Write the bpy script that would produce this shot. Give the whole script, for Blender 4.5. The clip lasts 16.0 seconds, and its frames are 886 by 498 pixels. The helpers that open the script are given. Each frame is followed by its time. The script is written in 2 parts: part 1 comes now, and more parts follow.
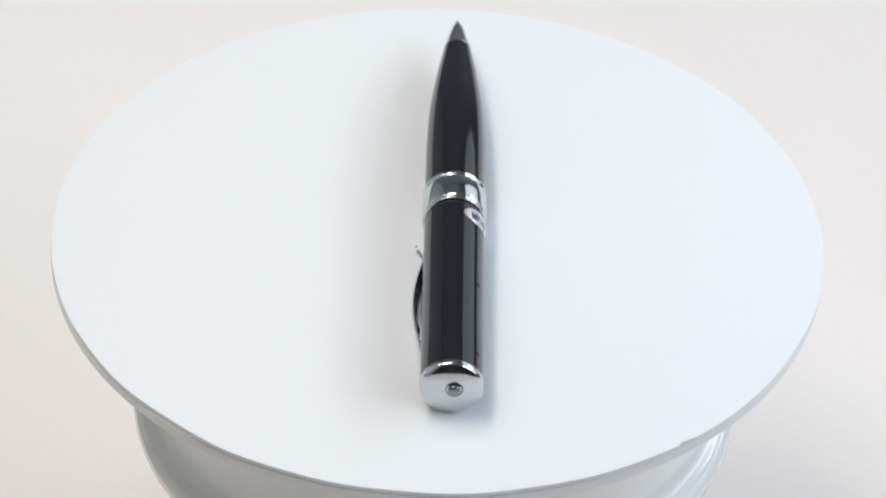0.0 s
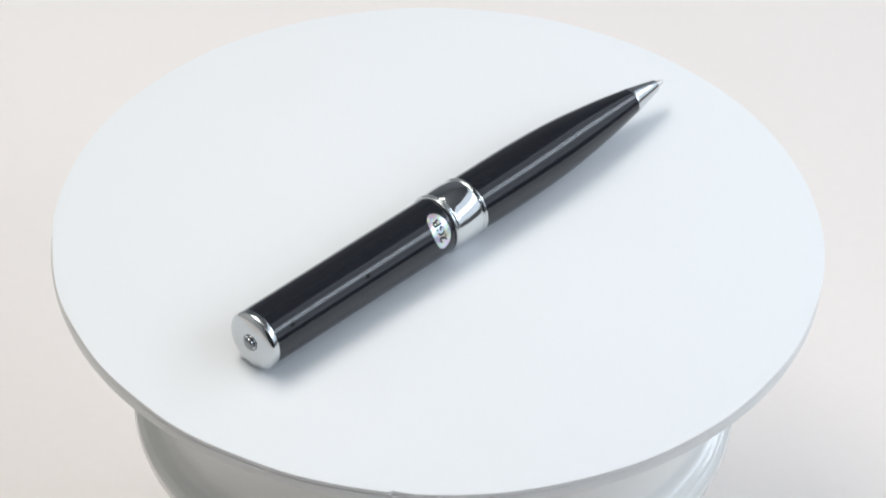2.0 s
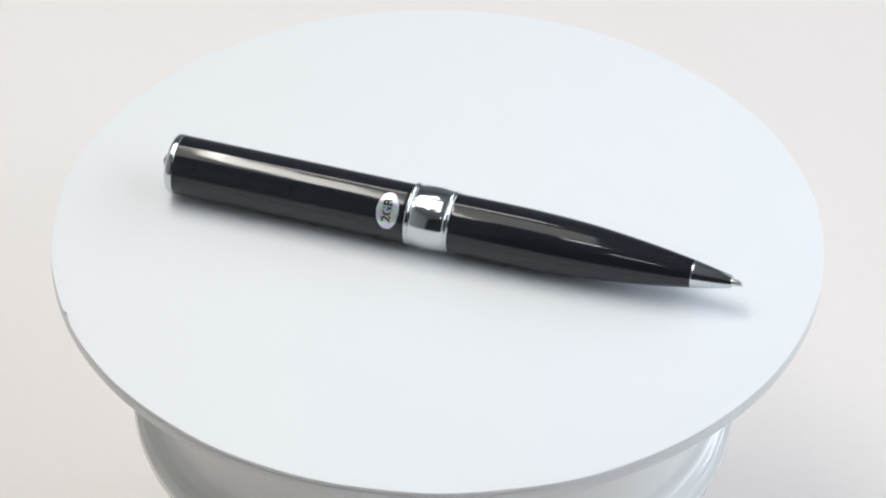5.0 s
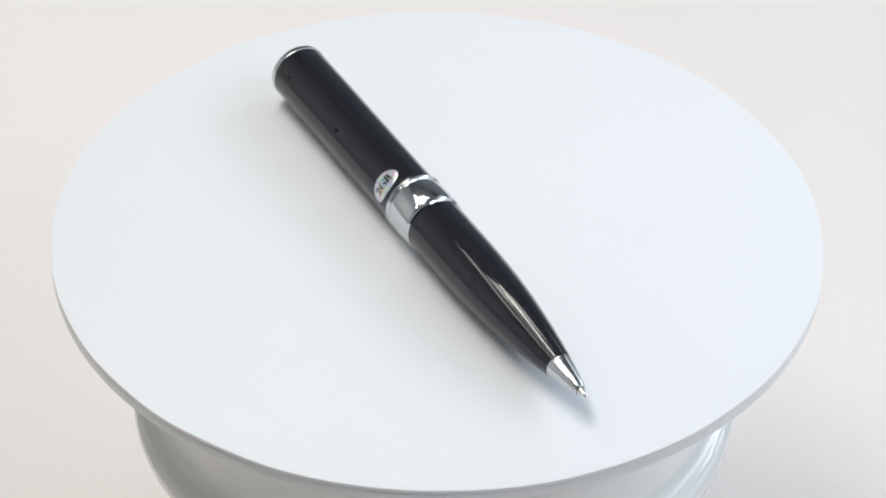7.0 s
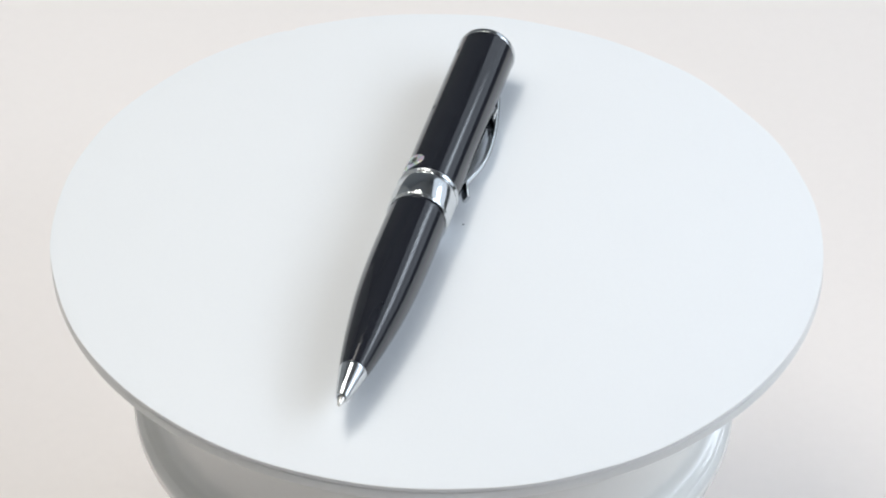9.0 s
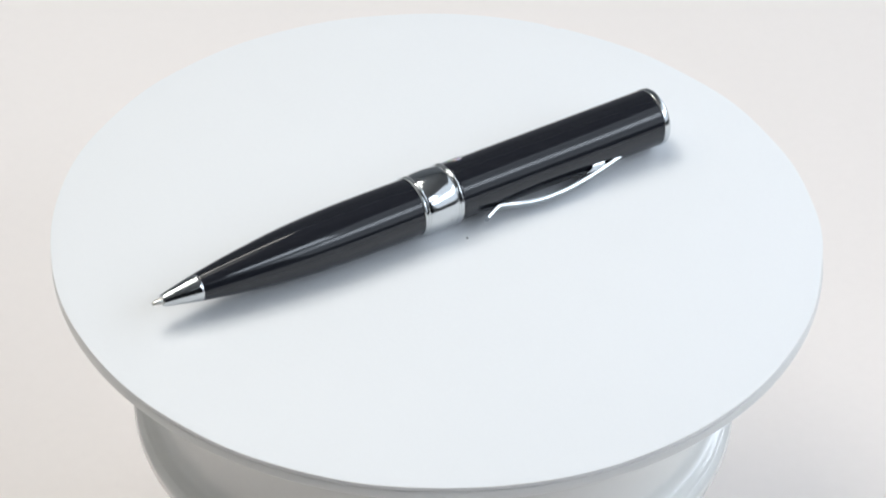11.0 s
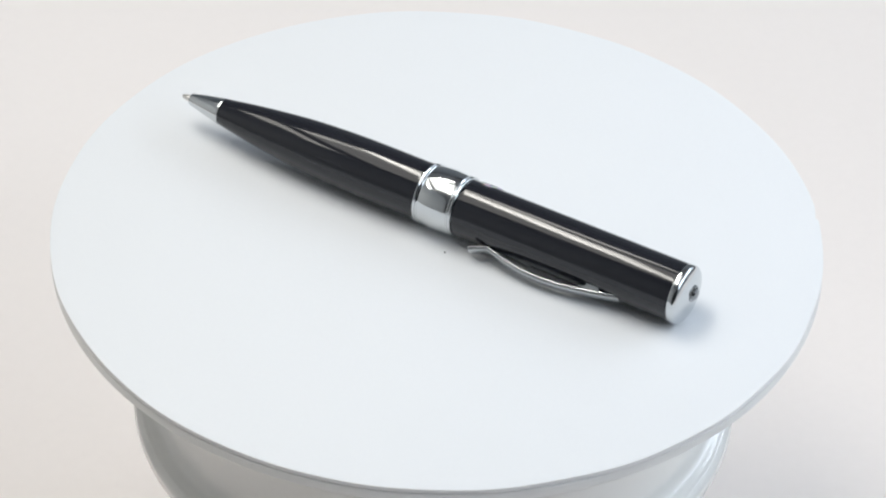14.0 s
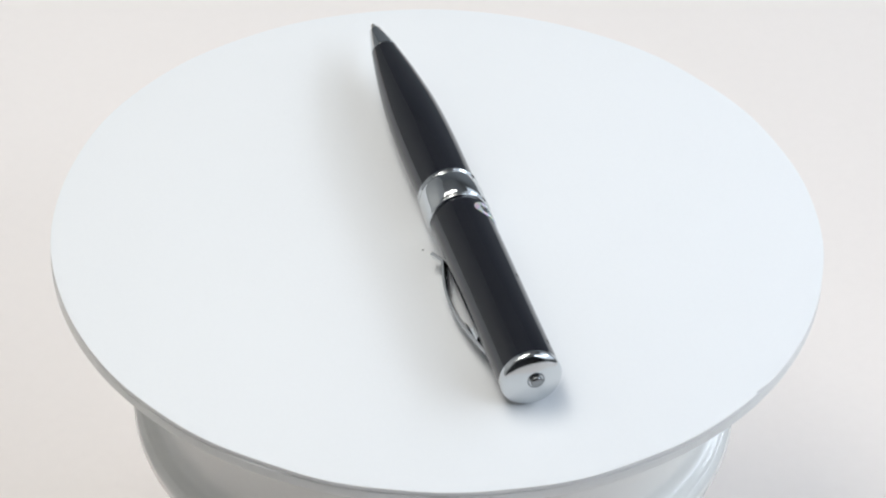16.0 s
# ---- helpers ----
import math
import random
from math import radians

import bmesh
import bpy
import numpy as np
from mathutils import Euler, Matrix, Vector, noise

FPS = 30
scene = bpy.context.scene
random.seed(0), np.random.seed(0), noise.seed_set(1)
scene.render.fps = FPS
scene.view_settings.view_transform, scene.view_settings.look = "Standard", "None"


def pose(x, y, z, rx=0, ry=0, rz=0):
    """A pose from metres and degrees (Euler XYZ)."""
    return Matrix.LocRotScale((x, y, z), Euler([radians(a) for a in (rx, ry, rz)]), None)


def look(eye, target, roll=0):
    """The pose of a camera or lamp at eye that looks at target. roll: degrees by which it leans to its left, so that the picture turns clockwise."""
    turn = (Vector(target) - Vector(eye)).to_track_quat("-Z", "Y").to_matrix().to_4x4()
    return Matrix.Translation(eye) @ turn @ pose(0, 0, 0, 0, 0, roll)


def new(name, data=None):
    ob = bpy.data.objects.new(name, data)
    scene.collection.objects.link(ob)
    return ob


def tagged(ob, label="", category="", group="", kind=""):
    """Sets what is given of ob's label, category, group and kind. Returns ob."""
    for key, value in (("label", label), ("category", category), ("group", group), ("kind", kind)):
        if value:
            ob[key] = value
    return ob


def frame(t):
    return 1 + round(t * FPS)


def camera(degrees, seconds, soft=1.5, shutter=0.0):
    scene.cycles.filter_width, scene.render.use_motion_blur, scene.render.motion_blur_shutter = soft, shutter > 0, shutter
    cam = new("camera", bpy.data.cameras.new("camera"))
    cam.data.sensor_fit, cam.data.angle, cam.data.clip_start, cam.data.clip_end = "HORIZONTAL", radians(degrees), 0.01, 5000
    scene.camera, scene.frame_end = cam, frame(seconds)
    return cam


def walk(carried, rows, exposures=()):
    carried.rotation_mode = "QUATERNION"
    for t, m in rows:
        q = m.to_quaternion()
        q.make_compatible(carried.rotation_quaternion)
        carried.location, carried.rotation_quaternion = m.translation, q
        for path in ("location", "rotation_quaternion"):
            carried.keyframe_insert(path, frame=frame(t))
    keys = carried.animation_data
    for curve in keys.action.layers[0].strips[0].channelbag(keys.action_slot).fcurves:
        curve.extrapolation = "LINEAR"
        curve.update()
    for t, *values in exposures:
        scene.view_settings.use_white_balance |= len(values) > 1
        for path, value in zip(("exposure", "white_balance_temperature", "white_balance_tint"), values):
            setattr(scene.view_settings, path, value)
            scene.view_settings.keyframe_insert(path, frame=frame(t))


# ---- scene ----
# ---- camera: it stands still on a stand, about a metre from the turntable ----
cam = camera(11.813, 16.0, soft=2.1)
VIEW = look((0.001376, -0.807458, 0.637161), (0.001376, -0.065906, 0.047808), 1.479)
walk(cam, [(0.0, VIEW), (16.0, VIEW)])

# ---- light: a warm softbox with tubes overhead, a broad cool window on the east side ----
world = bpy.data.worlds.new("world")
world.use_nodes = True
world.node_tree.nodes["Background"].inputs["Color"].default_value = (0.55, 0.58, 0.60, 1)
world.node_tree.nodes["Background"].inputs["Strength"].default_value = 0.1
scene.world = world
scene.view_settings.exposure = 0.06


def lamp(name, place, aim, size, size_y, watts, colour, roll=0):
    data = bpy.data.lights.new(name, "AREA")
    data.shape, data.size, data.size_y = "RECTANGLE", size, size_y
    data.energy, data.color = watts, colour
    ob = new(name, data)
    ob.matrix_world = look(place, aim, roll)
    return ob


WARM, COOL = (1.0, 0.972, 0.908), (0.79, 0.885, 1.0)
lamp("softbox_lamp", (-0.34, 0.06, 1.10), (-0.26, 0.04, 0), 0.70, 0.66, 2.8, WARM)
for y, watts in ((0.345, 1.2), (0.235, 1.05), (0.10, 0.9), (-0.05, 0.8)):
    lamp("softbox_tube", (-0.34, y, 1.09), (-0.26, y - 0.02, 0), 0.66, 0.035, watts, WARM)
lamp("strip_lamp_north", (-0.28, 0.53, 1.08), (0, 0, 0), 0.58, 0.14, 1.5, WARM, -14)
lamp("strip_lamp_west", (-0.80, 0.24, 1.04), (0, 0, 0), 0.10, 0.85, 1.2, WARM, 90)
lamp("window_lamp", (1.22, 0.35, 0.72), (0, 0.35, 0.02), 3.20, 1.25, 13.0, COOL)
lamp("window_lamp_bright", (1.14, 0.05, 0.72), (0, 0.05, 0), 2.30, 0.28, 4.5, COOL)
lamp("window_lamp_front", (0.78, -0.64, 0.95), (0, 0, 0), 0.36, 0.24, 1.5, COOL)
for z in (0.80, 0.67):
    lamp("strip_lamp_east", (1.12, 0.15, z), (0, 0.10, 0), 2.00, 0.03, 1.5, COOL)
for y in (-0.62, -1.55):
    lamp("ceiling_tube", (-0.28, y, 1.68), (-0.28, y, 0), 0.24, 0.016, 0.9, (0.96, 0.98, 1.0))


# ---- materials ----
def material(name, colour, rough=0.5, metal=0.0, var=0.04, scale=60.0, bump=0.0, bump_scale=400.0,
             coat=0.0, rough_var=0.06, tint=None, spec=0.5):
    m = bpy.data.materials.new(name)
    m.use_nodes = True
    nt = m.node_tree
    b = nt.nodes["Principled BSDF"]
    b.inputs["Metallic"].default_value = metal
    b.inputs["Coat Weight"].default_value = coat
    b.inputs["Coat Roughness"].default_value = 0.03
    b.inputs["Specular IOR Level"].default_value = spec
    tc = nt.nodes.new("ShaderNodeTexCoord")
    broad = nt.nodes.new("ShaderNodeTexNoise")
    broad.inputs["Scale"].default_value = scale
    broad.inputs["Detail"].default_value = 3
    nt.links.new(tc.outputs["Object"], broad.inputs["Vector"])
    fine = nt.nodes.new("ShaderNodeTexNoise")
    fine.inputs["Scale"].default_value = bump_scale
    fine.inputs["Detail"].default_value = 4
    nt.links.new(tc.outputs["Object"], fine.inputs["Vector"])
    mix = nt.nodes.new("ShaderNodeMix")
    mix.data_type = "RGBA"
    other = tint or tuple(c * (1 - 2 * var) for c in colour)
    mix.inputs["A"].default_value = (*colour, 1)
    mix.inputs["B"].default_value = (*other, 1)
    add = nt.nodes.new("ShaderNodeMath")
    add.operation = "MULTIPLY"
    nt.links.new(broad.outputs["Fac"], add.inputs[0])
    nt.links.new(fine.outputs["Fac"], add.inputs[1])
    nt.links.new(add.outputs[0], mix.inputs["Factor"])
    nt.links.new(mix.outputs["Result"], b.inputs["Base Color"])
    rr = nt.nodes.new("ShaderNodeMapRange")
    rr.inputs["To Min"].default_value = max(0.0, rough - rough_var)
    rr.inputs["To Max"].default_value = rough + rough_var
    nt.links.new(broad.outputs["Fac"], rr.inputs["Value"])
    nt.links.new(rr.outputs["Result"], b.inputs["Roughness"])
    if bump:
        bp = nt.nodes.new("ShaderNodeBump")
        bp.inputs["Strength"].default_value = bump
        bp.inputs["Distance"].default_value = 0.0004
        nt.links.new(fine.outputs["Fac"], bp.inputs["Height"])
        nt.links.new(bp.outputs["Normal"], b.inputs["Normal"])
    return m


CARD = material("white_card", (0.802, 0.820, 0.842), 0.55, var=0.02, scale=25, bump=0.05, bump_scale=900)
CARD_EDGE = material("card_edge", (0.79, 0.785, 0.775), 0.7, var=0.05, scale=90, bump=0.2, bump_scale=1500)
PLATTER = material("platter_plastic", (0.75, 0.745, 0.725), 0.35, var=0.03, scale=40)
BASE = material("base_plastic", (0.72, 0.715, 0.685), 0.34, var=0.03, scale=20, bump=0.02, bump_scale=500, coat=1.0)
TABLE = material("table_top", (0.850, 0.800, 0.774), 0.6, var=0.03, scale=6, bump=0.05, bump_scale=300)
WALL = material("wall_paint", (0.42, 0.44, 0.46), 0.8, var=0.05, scale=2)
BOUNCE_WALL = material("bounce_white", (0.80, 0.79, 0.76), 0.8, var=0.04, scale=2)
DARK_WALL = material("dark_wall", (0.06, 0.06, 0.065), 0.9, var=0.1, scale=30)
CEILING = material("ceiling_paint", (0.45, 0.46, 0.47), 0.85, var=0.05, scale=3)
FRAME = material("leg_paint", (0.55, 0.55, 0.54), 0.4, var=0.05, scale=40)
FLOOR = material("floor_vinyl", (0.22, 0.21, 0.20), 0.6, var=0.08, scale=3)
LACQUER = material("black_lacquer", (0.0150, 0.0162, 0.0215), 0.065, var=0.1, scale=150, bump=0.003, bump_scale=500,
                   coat=0.0, rough_var=0.02, spec=0.5)
CHROME = material("chrome", (0.64, 0.66, 0.67), 0.105, 1.0, var=0.03, scale=200, bump=0.02, bump_scale=500, rough_var=0.04)
STEEL = material("steel", (0.28, 0.29, 0.30), 0.2, 1.0, var=0.05, scale=300)
BRASSY = material("refill_metal", (0.80, 0.78, 0.74), 0.3, 1.0, var=0.05, scale=400)
DARK = material("dark_plastic", (0.004, 0.004, 0.005), 0.7, var=0.1, scale=300, spec=0.1)
INK = material("black_ink", (0.008, 0.008, 0.014), 0.8, var=0.05, scale=300, spec=0.15)
SPECK = material("grey_dust", (0.16, 0.17, 0.17), 0.9, var=0.2, scale=900)


def hologram():
    m = material("hologram_foil", (0.80, 0.82, 0.83), 0.25, 0.55, var=0.05, scale=300)
    nt = m.node_tree
    b = nt.nodes["Principled BSDF"]
    tc = nt.nodes.new("ShaderNodeTexCoord")
    n = nt.nodes.new("ShaderNodeTexNoise")
    n.inputs["Scale"].default_value = 560
    n.inputs["Detail"].default_value = 1
    nt.links.new(tc.outputs["Object"], n.inputs["Vector"])
    hue = nt.nodes.new("ShaderNodeMath")
    hue.operation = "MULTIPLY"
    hue.inputs[1].default_value = 3.0
    nt.links.new(n.outputs["Fac"], hue.inputs[0])
    fr = nt.nodes.new("ShaderNodeMath")
    fr.operation = "FRACT"
    nt.links.new(hue.outputs[0], fr.inputs[0])
    col = nt.nodes.new("ShaderNodeCombineColor")
    col.mode = "HSV"
    col.inputs[1].default_value = 0.24
    col.inputs[2].default_value = 0.84
    nt.links.new(fr.outputs[0], col.inputs[0])
    nt.links.new(col.outputs[0], b.inputs["Base Color"])
    return m


FOIL = hologram()


# ---- mesh helpers ----
def part(name, bm, mat, parent=None, label="", angle=35):
    me = bpy.data.meshes.new(name)
    bmesh.ops.recalc_face_normals(bm, faces=bm.faces)
    bm.to_mesh(me)
    bm.free()
    for q in me.polygons:
        q.use_smooth = True
    me.set_sharp_from_angle(angle=radians(angle))
    for one in (mat if isinstance(mat, (list, tuple)) else [mat]):
        me.materials.append(one)
    ob = new(name, me)
    if parent:
        ob.parent = parent
    if label:
        ob["label"] = label
    return ob


def empty(name, label, category):
    ob = new(name)
    ob.empty_display_size = 0.02
    return tagged(ob, label, category)


def smooth_profile(pts, n=10):
    """A Catmull-Rom curve through the points."""
    q = [pts[0], *pts, pts[-1]]
    out = []
    for i in range(1, len(q) - 2):
        a, b, c, d = (np.array(q[i + k - 1], float) for k in range(4))
        for k in range(n):
            t = k / n
            out.append(tuple(0.5 * (2 * b + (c - a) * t + (2 * a - 5 * b + 4 * c - d) * t * t
                                    + (3 * b - a - 3 * c + d) * t ** 3)))
    return out + [tuple(pts[-1])]


def lathe(pts, seg=96, axis="X", bm=None):
    """Turns a profile of (along, radius) pairs round the axis. Ends with radius 0 close to a point."""
    bm = bm or bmesh.new()
    rings = []
    for s, r in pts:
        if r <= 1e-7:
            co = (s, 0, 0) if axis == "X" else (0, 0, s)
            rings.append([bm.verts.new(co)])
            continue
        ring = []
        for k in range(seg):
            a = 2 * math.pi * k / seg
            c, d = r * math.cos(a), r * math.sin(a)
            ring.append(bm.verts.new((s, c, d) if axis == "X" else (c, d, s)))
        rings.append(ring)
    for a, b in zip(rings, rings[1:]):
        for k in range(seg):
            j = (k + 1) % seg
            if len(a) == 1 and len(b) == 1:
                continue
            if len(a) == 1:
                bm.faces.new((a[0], b[k], b[j]))
            elif len(b) == 1:
                bm.faces.new((a[k], b[0], a[j]))
            else:
                bm.faces.new((a[k], b[k], b[j], a[j]))
    return bm


def box(x0, x1, y0, y1, z0, z1, bevel=0.0):
    bm = bmesh.new()
    bmesh.ops.create_cube(bm, size=1.0)
    for v in bm.verts:
        v.co = Vector(((x0 + x1) / 2 + v.co.x * (x1 - x0), (y0 + y1) / 2 + v.co.y * (y1 - y0),
                       (z0 + z1) / 2 + v.co.z * (z1 - z0)))
    if bevel:
        bmesh.ops.bevel(bm, geom=list(bm.edges), offset=bevel, segments=3, affect="EDGES", profile=0.5)
    return bm


# ---- the room and the table ----
TABLE_Z = -0.130
tagged(part("table", box(-0.9, 0.9, -0.62, 1.1, TABLE_Z - 0.03, TABLE_Z, 0.004), TABLE),
       "broad table with a smooth warm white top", "table")
FLOOR_Z = TABLE_Z - 0.75
for x in (-0.8, 0.8):
    for y in (-0.52, 1.0):
        leg = part("leg", box(x - 0.03, x + 0.03, y - 0.03, y + 0.03, FLOOR_Z, TABLE_Z - 0.03, 0.003), FRAME)
        leg.parent = bpy.data.objects["table"]
ROOM_TOP = FLOOR_Z + 2.6
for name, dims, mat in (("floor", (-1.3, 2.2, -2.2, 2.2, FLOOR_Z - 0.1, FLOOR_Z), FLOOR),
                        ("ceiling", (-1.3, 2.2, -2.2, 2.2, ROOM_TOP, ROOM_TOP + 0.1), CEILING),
                        # unseen; set close and white to bounce light onto the pen's left side
                        ("bounce_wall_west", (-1.4, -1.3, -2.2, 2.2, FLOOR_Z, ROOM_TOP), BOUNCE_WALL),
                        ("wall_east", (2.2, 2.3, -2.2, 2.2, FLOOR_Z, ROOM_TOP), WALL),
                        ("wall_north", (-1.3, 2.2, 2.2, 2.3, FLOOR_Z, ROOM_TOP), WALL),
                        # unseen behind the camera; near black for the dark reflections in the chrome
                        ("wall_south", (-1.3, 2.2, -2.3, -2.2, FLOOR_Z, ROOM_TOP), DARK_WALL)):
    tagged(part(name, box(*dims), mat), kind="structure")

# ---- the turntable ----
turntable = empty("turntable", "round white plastic turntable with a tapering base on a table", "turntable")
drum = smooth_profile([(-0.0060, 0.0680), (-0.020, 0.0676), (-0.034, 0.0668), (-0.042, 0.0672), (-0.046, 0.0692), (-0.0475, 0.0715), (-0.0482, 0.0728),
                       (-0.0500, 0.0740), (-0.0535, 0.0732), (-0.0590, 0.0690), (-0.0640, 0.0640)], 8)
base = part("base", lathe([(-0.0060, 0.0)] + drum + [(-0.0650, 0.0625), (-0.0650, 0.0)], 160, "Z"),
            BASE, turntable, "glossy white plastic drum with a flared foot")
# unseen riser, added to lift the turntable and weaken its shadow on the table
part("unseen_riser", lathe([(-0.0652, 0.0), (-0.0652, 0.0560), (-0.0700, 0.0545), (TABLE_Z + 0.012, 0.0545), (TABLE_Z + 0.006, 0.0575), (TABLE_Z + 0.001, 0.0600),
                        (TABLE_Z, 0.0592), (TABLE_Z, 0.0)], 128, "Z"), PLATTER, turntable, "plain white riser added unseen under the drum")
platter = part("platter", lathe([(-0.0012, 0.0), (-0.0012, 0.0918), (-0.0016, 0.0925), (-0.0026, 0.0927), (-0.0038, 0.0926),
                                 (-0.0045, 0.0920), (-0.0049, 0.0908), (-0.0051, 0.0886), (-0.0051, 0.0700), (-0.0056, 0.0690),
                                 (-0.0056, 0.0)], 200, "Z"),
               PLATTER, turntable, "white turning platter with a rounded lip")


def card_disc():
    """A round cut card with a slightly wavy edge and one small nick."""
    rnd = random.Random(4)
    waves = [(k, rnd.uniform(-1, 1) * 0.00006, rnd.uniform(0, 6.28)) for k in range(2, 22)]

    def radius(a):
        r = 0.09270 + sum(h * math.sin(k * a + p) for k, h, p in waves)
        d = (a - math.radians(-62.5) + math.pi) % (2 * math.pi) - math.pi
        if 0 <= d < 0.05:
            r -= 0.0006 * (1 - d / 0.05)
        elif -0.008 < d < 0:
            r -= 0.0006 * (1 + d / 0.008)
        return r
    n = 720

    def ring(bm, z, inset):
        return [bm.verts.new(((radius(2 * math.pi * k / n) - inset) * math.cos(2 * math.pi * k / n) + 0.00011,
                              (radius(2 * math.pi * k / n) - inset) * math.sin(2 * math.pi * k / n) + 0.000093, z)) for k in range(n)]

    def bands(bm, rings):
        for a, b in zip(rings, rings[1:]):
            for k in range(n):
                bm.faces.new((a[k], b[k], b[(k + 1) % n], a[(k + 1) % n]))
    bm = bmesh.new()
    rings = [ring(bm, 0.0, 0.00035), ring(bm, -0.0001, 0.0001), ring(bm, -0.0011, 0.0006), ring(bm, -0.0012, 0.0006)]
    bands(bm, rings)
    bm.faces.new(rings[0])
    bm.faces.new(reversed(rings[-1]))
    sheet = part("card_disc", bm, CARD)
    bm = bmesh.new()
    edge = [ring(bm, -0.0001, 0.00012), ring(bm, -0.00015, 0.0), ring(bm, -0.00108, 0.0), ring(bm, -0.00115, 0.0005), ring(bm, -0.0006, 0.0007)]
    bands(bm, edge + edge[:1])
    part("cut_edge", bm, CARD_EDGE, sheet, "greyish cut edge of the card")
    return sheet


card = tagged(card_disc(), "round white card with a nicked edge lying on the turntable", "card disc")


def dust_speck():
    rnd = random.Random(9)
    bm = bmesh.new()
    bmesh.ops.create_icosphere(bm, subdivisions=2, radius=0.00022)
    for v in bm.verts:
        v.co *= rnd.uniform(0.6, 1.2)
        v.co.x *= 1.7
        v.co.z *= 0.6
    return tagged(part("dust_speck", bm, SPECK), "tiny grey speck of dust on the white card", "dust")


speck = dust_speck()

# ---- the pen: x runs from the push button to the writing tip, z up ----
MM = 0.001
pen = empty("pen", "glossy black ballpoint pen with chrome fittings lying on the white card", "pen")


def mm(pts):
    return [(a * MM, b * MM) for a, b in pts]


part("cap", lathe(mm([(4.1, 6.7), (4.1, 7.08), (4.25, 7.2), (4.6, 7.22), (20, 7.22), (40, 7.21), (62.0, 7.2), (62.8, 7.2), (63.1, 7.05), (63.1, 6.5)]), 128),
     LACQUER, pen, "glossy black lacquered cap")
end = part("end_cap", lathe(mm(smooth_profile([(4.15, 6.8), (4.12, 7.2), (3.95, 7.34), (3.3, 7.35), (2.8, 7.28), (2.38, 7.0), (2.02, 6.45), (1.72, 5.6), (1.42, 4.3), (1.18, 2.9), (1.02, 1.4), (0.97, 0.0)], 6)), 128),
           CHROME, pen, "domed chrome end cap")


def push_button():
    """A small button in a dark ring, set a little off the middle of the end cap."""
    seat = Matrix.Translation((0, -0.0006, 0.0008))
    ring = lathe(mm([(1.3, 2.12), (0.95, 2.08), (0.88, 1.95), (0.92, 1.72), (1.25, 1.6), (1.25, 0.0)]), 48)
    knob = lathe(mm([(1.3, 1.42), (0.45, 1.40), (0.25, 1.28), (0.12, 1.0), (0.04, 0.5), (0.02, 0.0)]), 48)
    for bm in (ring, knob):
        bm.transform(seat)
    ob = part("push_button", knob, STEEL, end, "small dark steel push button")
    part("button_ring", ring, STEEL, end, "narrow ring round the button")
    return ob


push_button()
band = part("center_band", lathe(mm([(64.35, 6.8)] + smooth_profile([(64.35, 7.38), (65.3, 7.56), (67, 7.68), (68.6, 7.72), (70.2, 7.66), (71.6, 7.52), (72.4, 7.36)], 8) + [(72.4, 6.8)]), 160),
            CHROME, pen, "bulging chrome center band")
part("band_rim", lathe(mm([(62.95, 6.8), (62.95, 7.4), (63.05, 7.6), (63.22, 7.70), (63.42, 7.72), (63.6, 7.66), (63.74, 7.5), (63.82, 7.46), (64.02, 7.62), (64.22, 7.58), (64.4, 7.38), (64.4, 6.8)]), 160),
     CHROME, band, "stepped chrome rim")
part("band_rim", lathe(mm([(72.35, 6.8), (72.35, 7.3), (72.5, 7.48), (72.75, 7.56), (72.95, 7.42), (73.05, 7.36), (73.25, 7.54), (73.55, 7.54), (73.8, 7.26), (73.8, 6.8)]), 160),
     CHROME, band, "stepped chrome rim")

part("barrel", lathe(mm([(73.7, 6.6), (73.7, 7.0), (73.85, 7.12)]
                        + smooth_profile([(74.2, 7.14), (80, 7.18), (88, 7.18), (95, 7.08), (103, 6.78), (110.4, 6.25), (119.5, 5.25), (126, 4.38), (132.5, 3.36)], 12)
                        + [(132.6, 3.3), (132.6, 2.6)]), 128), LACQUER, pen, "glossy black tapering barrel")
cone = part("tip_cone", lathe(mm([(132.5, 2.6), (132.5, 3.32), (132.75, 3.38), (133.2, 3.32), (138, 2.36), (141.75, 1.55), (142.05, 1.4), (142.1, 1.05), (141.5, 0.95)]), 96),
            CHROME, pen, "polished chrome tip cone")
part("refill_point", lathe(mm([(141.3, 0.0), (141.3, 0.88), (142.7, 0.86), (143.2, 0.8), (144.2, 0.58), (144.6, 0.42), (144.75, 0.2), (144.78, 0.0)]), 32),
     BRASSY, cone, "fine metal writing point")


# ---- clip: a bowed strip on the side turned down to the card ----
CLIP_DIR = Vector((0, math.cos(radians(31)), -math.sin(radians(31))))
CLIP_TAN = Vector((0, math.sin(radians(31)), math.cos(radians(31))))


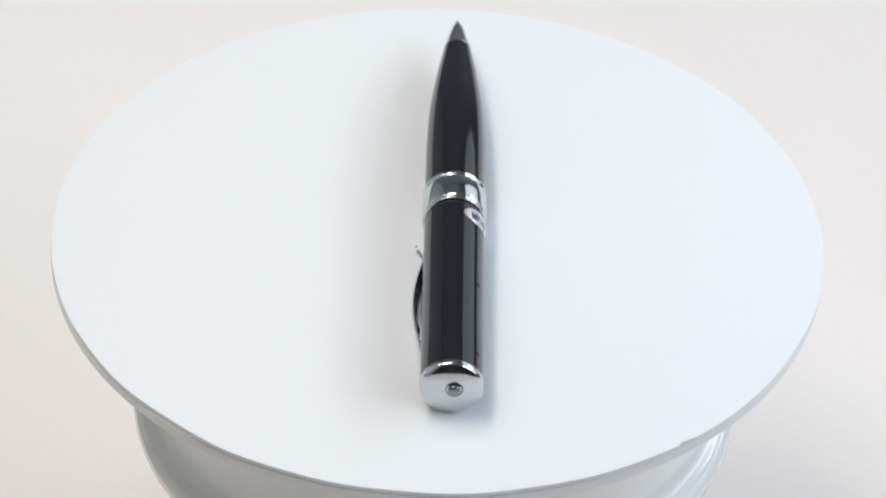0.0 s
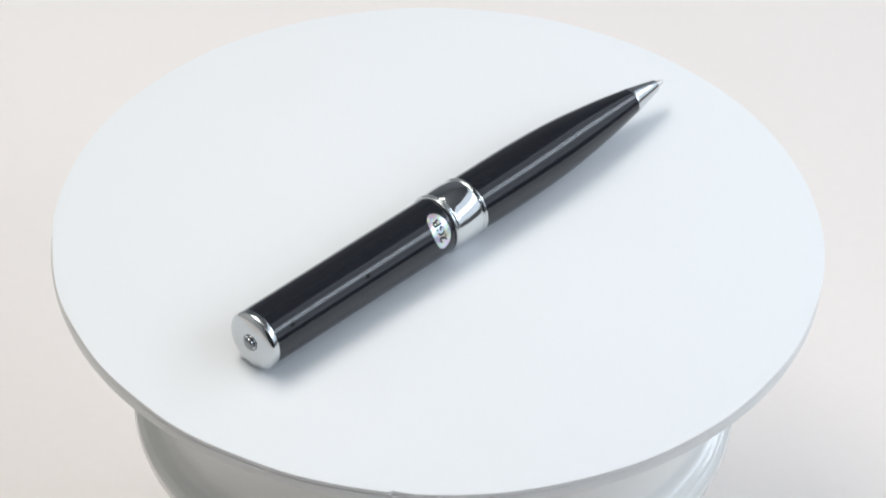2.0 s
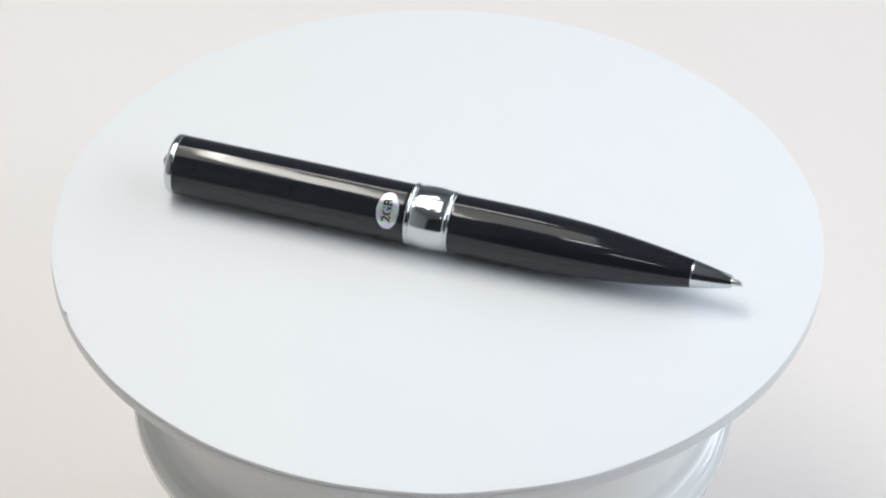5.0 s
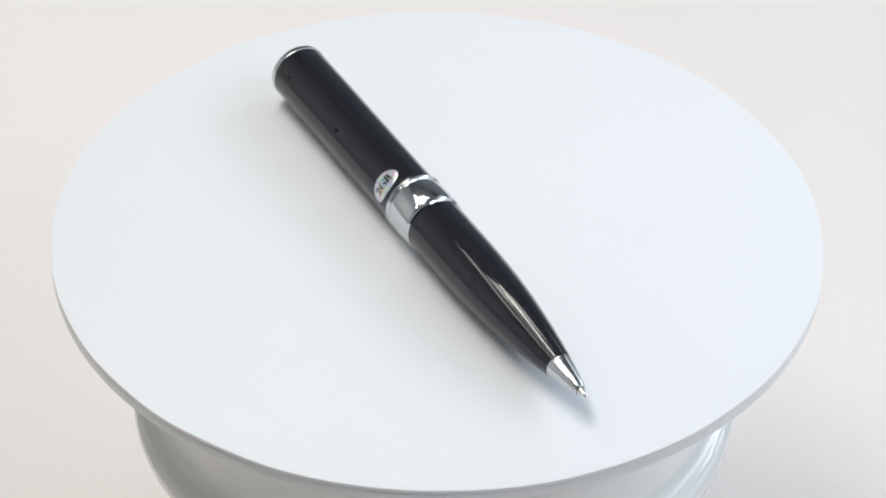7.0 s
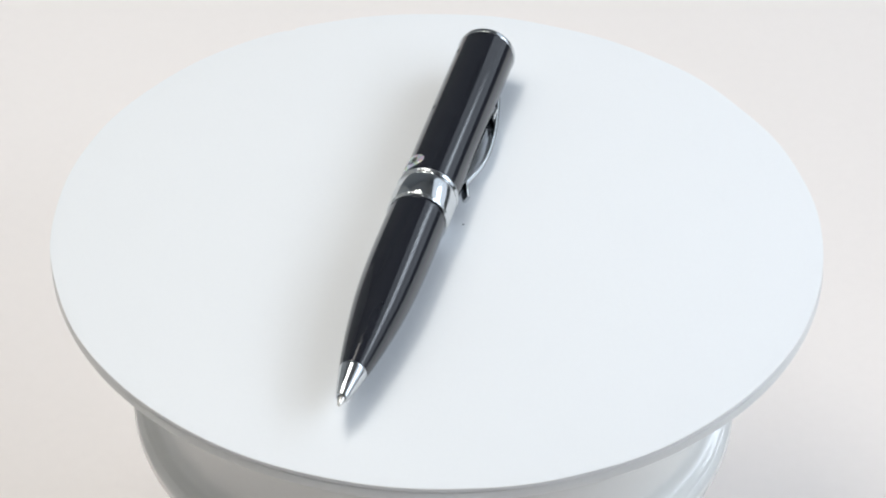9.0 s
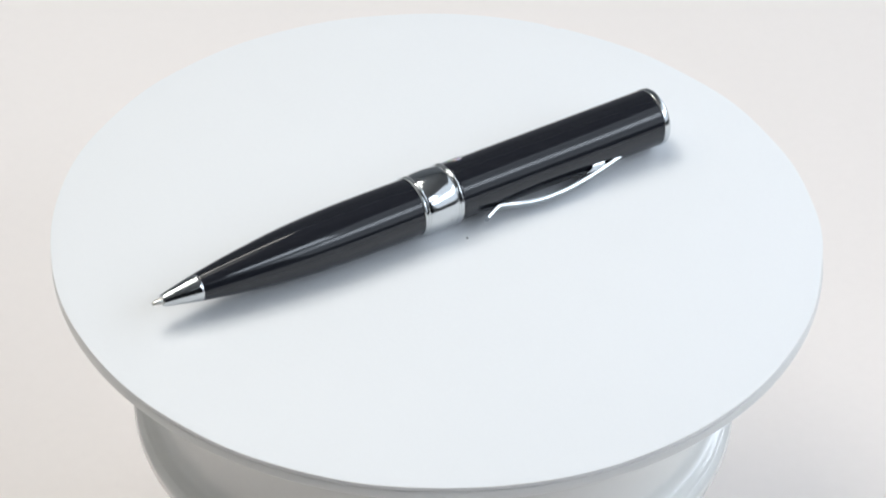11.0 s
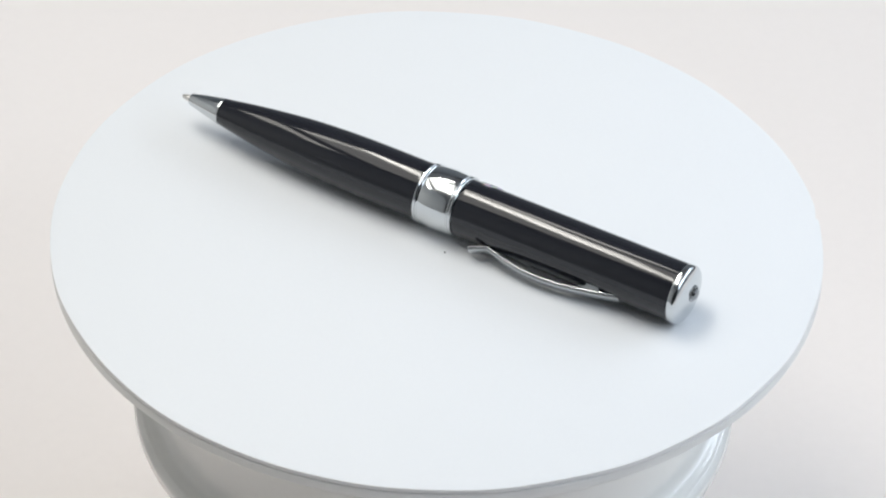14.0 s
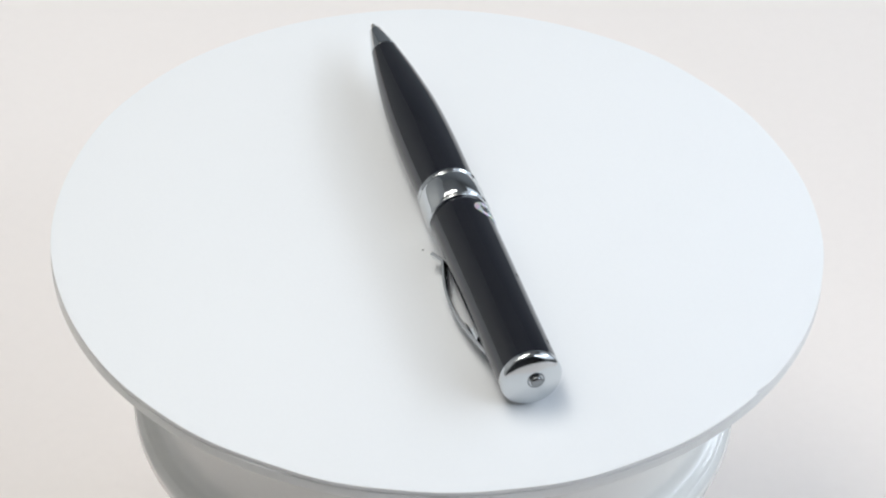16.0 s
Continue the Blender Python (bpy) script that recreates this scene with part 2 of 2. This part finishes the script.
def clip():
    rows = [(16.9, 7.0, 1.35), (20.3, 7.75, 1.45), (24.7, 8.62, 1.5), (29.1, 9.36, 1.5), (33.5, 9.88, 1.45), (38.2, 10.08, 1.4), (42.7, 9.84, 1.35),
            (47.1, 9.1, 1.3), (50.3, 8.3, 1.25), (52.3, 7.84, 1.25), (53.5, 8.08, 1.25), (56.9, 9.5, 1.2)]
    path = smooth_profile(rows, 7)
    bm, rings = bmesh.new(), []
    half, soft_edge, turn = 0.44, 0.17, 4
    for i, (s, rho, w) in enumerate(path):
        a, b = path[max(0, i - 1)], path[min(len(path) - 1, i + 1)]
        tang = Vector((b[0] - a[0], b[1] - a[1])).normalized()
        nx, nr = -tang.y, tang.x
        section = []
        for side, flip in ((1, -1), (1, 1), (-1, 1), (-1, -1)):
            arc = [math.pi / 2 * k / turn for k in range(turn + 1)]
            for c in arc if side * flip > 0 else arc[::-1]:
                dn = flip * (half - soft_edge + soft_edge * math.sin(c))
                section.append((side * (w - 0.3 * dn - soft_edge + soft_edge * math.cos(c)), dn))
        rings.append([bm.verts.new((Vector((s + nx * dn, 0, 0)) + CLIP_DIR * (rho + nr * dn) + CLIP_TAN * dw) * MM) for dw, dn in section])
    n = len(rings[0])
    for a, b in zip(rings, rings[1:]):
        for k in range(n):
            bm.faces.new((a[k], b[k], b[(k + 1) % n], a[(k + 1) % n]))
    bm.faces.new(rings[0])
    bm.faces.new(reversed(rings[-1]))
    return part("clip", bm, CHROME, pen, "bowed chrome pocket clip", 50)


def clip_post(parent):
    """The web that carries the clip, flared to the strip with hollow sides."""
    bm, rings = bmesh.new(), []
    for rho, s0, s1, w in ((6.6, 22.0, 25.4, 2.1), (7.3, 22.1, 25.5, 1.9), (7.8, 21.9, 26.2, 1.6), (8.2, 21.4, 27.8, 1.35), (8.75, 20.8, 30.4, 1.25)):
        lift = [(s0, -w), (s1, -w), (s1, w), (s0, w)]
        rings.append([bm.verts.new((Vector((s, 0, 0)) + CLIP_DIR * min(rho, 7.05 + (s - 17) * 0.19 if rho > 8.2 else rho) + CLIP_TAN * d) * MM) for s, d in lift])
    for a, b in zip(rings, rings[1:]):
        for k in range(4):
            bm.faces.new((a[k], b[k], b[(k + 1) % 4], a[(k + 1) % 4]))
    bm.faces.new(rings[0])
    bm.faces.new(reversed(rings[-1]))
    return part("clip_post", bm, CHROME, parent, "chrome web joining clip and cap", 40)


clip_post(clip())


# ---- marks on the cap ----
def on_cap(s, deg, r):
    """A point of the cap at s mm along it; deg is the height angle on the side away from the clip."""
    a = radians(deg)
    return Vector((s, -r * math.cos(a), r * math.sin(a))) * MM


def sticker():
    bm = bmesh.new()
    cs, ca, hs, ha, n = 58.7, 35.6, 2.72, 37.0, 64
    rings = []
    for k, r in ((1.0, 7.1), (1.0, 7.33), (0.97, 7.39), (0.8, 7.40), (0.6, 7.40), (0.4, 7.40), (0.2, 7.40)):
        rings.append([bm.verts.new(on_cap(cs + hs * k * math.cos(2 * math.pi * j / n), ca + ha * k * math.sin(2 * math.pi * j / n), r)) for j in range(n)])
    for a, b in zip(rings, rings[1:]):
        for j in range(n):
            bm.faces.new((a[j], b[j], b[(j + 1) % n], a[(j + 1) % n]))
    c = bm.verts.new(on_cap(cs, ca, 7.40))
    for j in range(n):
        bm.faces.new((rings[-1][j], c, rings[-1][(j + 1) % n]))
    ob = part("sticker", bm, FOIL, pen, "oval silver hologram sticker")
    # the print, wrapped round the cap
    cu = bpy.data.curves.new("print", "FONT")
    cu.body, cu.size, cu.align_x, cu.align_y = "2GB", 3.35, "CENTER", "CENTER"
    cu.offset, cu.resolution_u = 0.105, 4
    tmp = new("print", cu)
    deps = bpy.context.evaluated_depsgraph_get()
    flat = bpy.data.meshes.new_from_object(tmp.evaluated_get(deps))
    bpy.data.objects.remove(tmp)
    bm = bmesh.new()
    bm.from_mesh(flat)
    bmesh.ops.triangulate(bm, faces=bm.faces)
    for v in bm.verts:
        x, y = v.co.x * 0.94, v.co.y * 0.95
        v.co = on_cap(cs - y, ca + math.degrees(x / 7.42), 7.42)
    part("print", bm, INK, ob, "black printed letters")
    return ob


sticker()
for s, deg, r in ((9.7, 36.2, 0.36), (34.4, 36.8, 0.36)):
    hole = lathe(mm([(0.02, 0.0), (0.02, r * 0.95), (0.08, r), (0.03, r + 0.14), (-0.3, r + 0.14)]), 20)
    out = on_cap(0, deg, 1).normalized()
    m = Matrix.Translation(on_cap(s, deg, 7.205)) @ out.to_track_quat("X", "Z").to_matrix().to_4x4()
    hole.transform(m)
    part("microphone_hole", hole, DARK, pen, "tiny dark hole")


# ---- the turning ----
def turning(t):
    """The platter's pose: an even turn, slightly out of true."""
    return Matrix.Rotation(0.177184 - 0.375024 * t, 4, "Z") @ Euler((0.007585, 0.005646, 0)).to_matrix().to_4x4()


def pen_seat():
    start, tip = Vector((-0.007976, -0.067842, 0.007830)), Vector((0.016925, 0.074380, 0.007600))
    x = (tip - start).normalized()
    y = Vector((0, 0, 1)).cross(x).normalized()
    z = x.cross(y)
    return Matrix.Translation(start) @ Matrix((x, y, z)).transposed().to_4x4()


def motions():
    times = [k * 0.25 for k in range(65)]
    seats = ((platter, Matrix.Identity(4)), (card, Matrix.Identity(4)), (pen, pen_seat()),
             (speck, pose(-0.00591, -0.00422, 0.00005, 0, 0, 20)))
    for thing, seat in seats:
        walk(thing, [(t, turning(t) @ seat) for t in times])


motions()
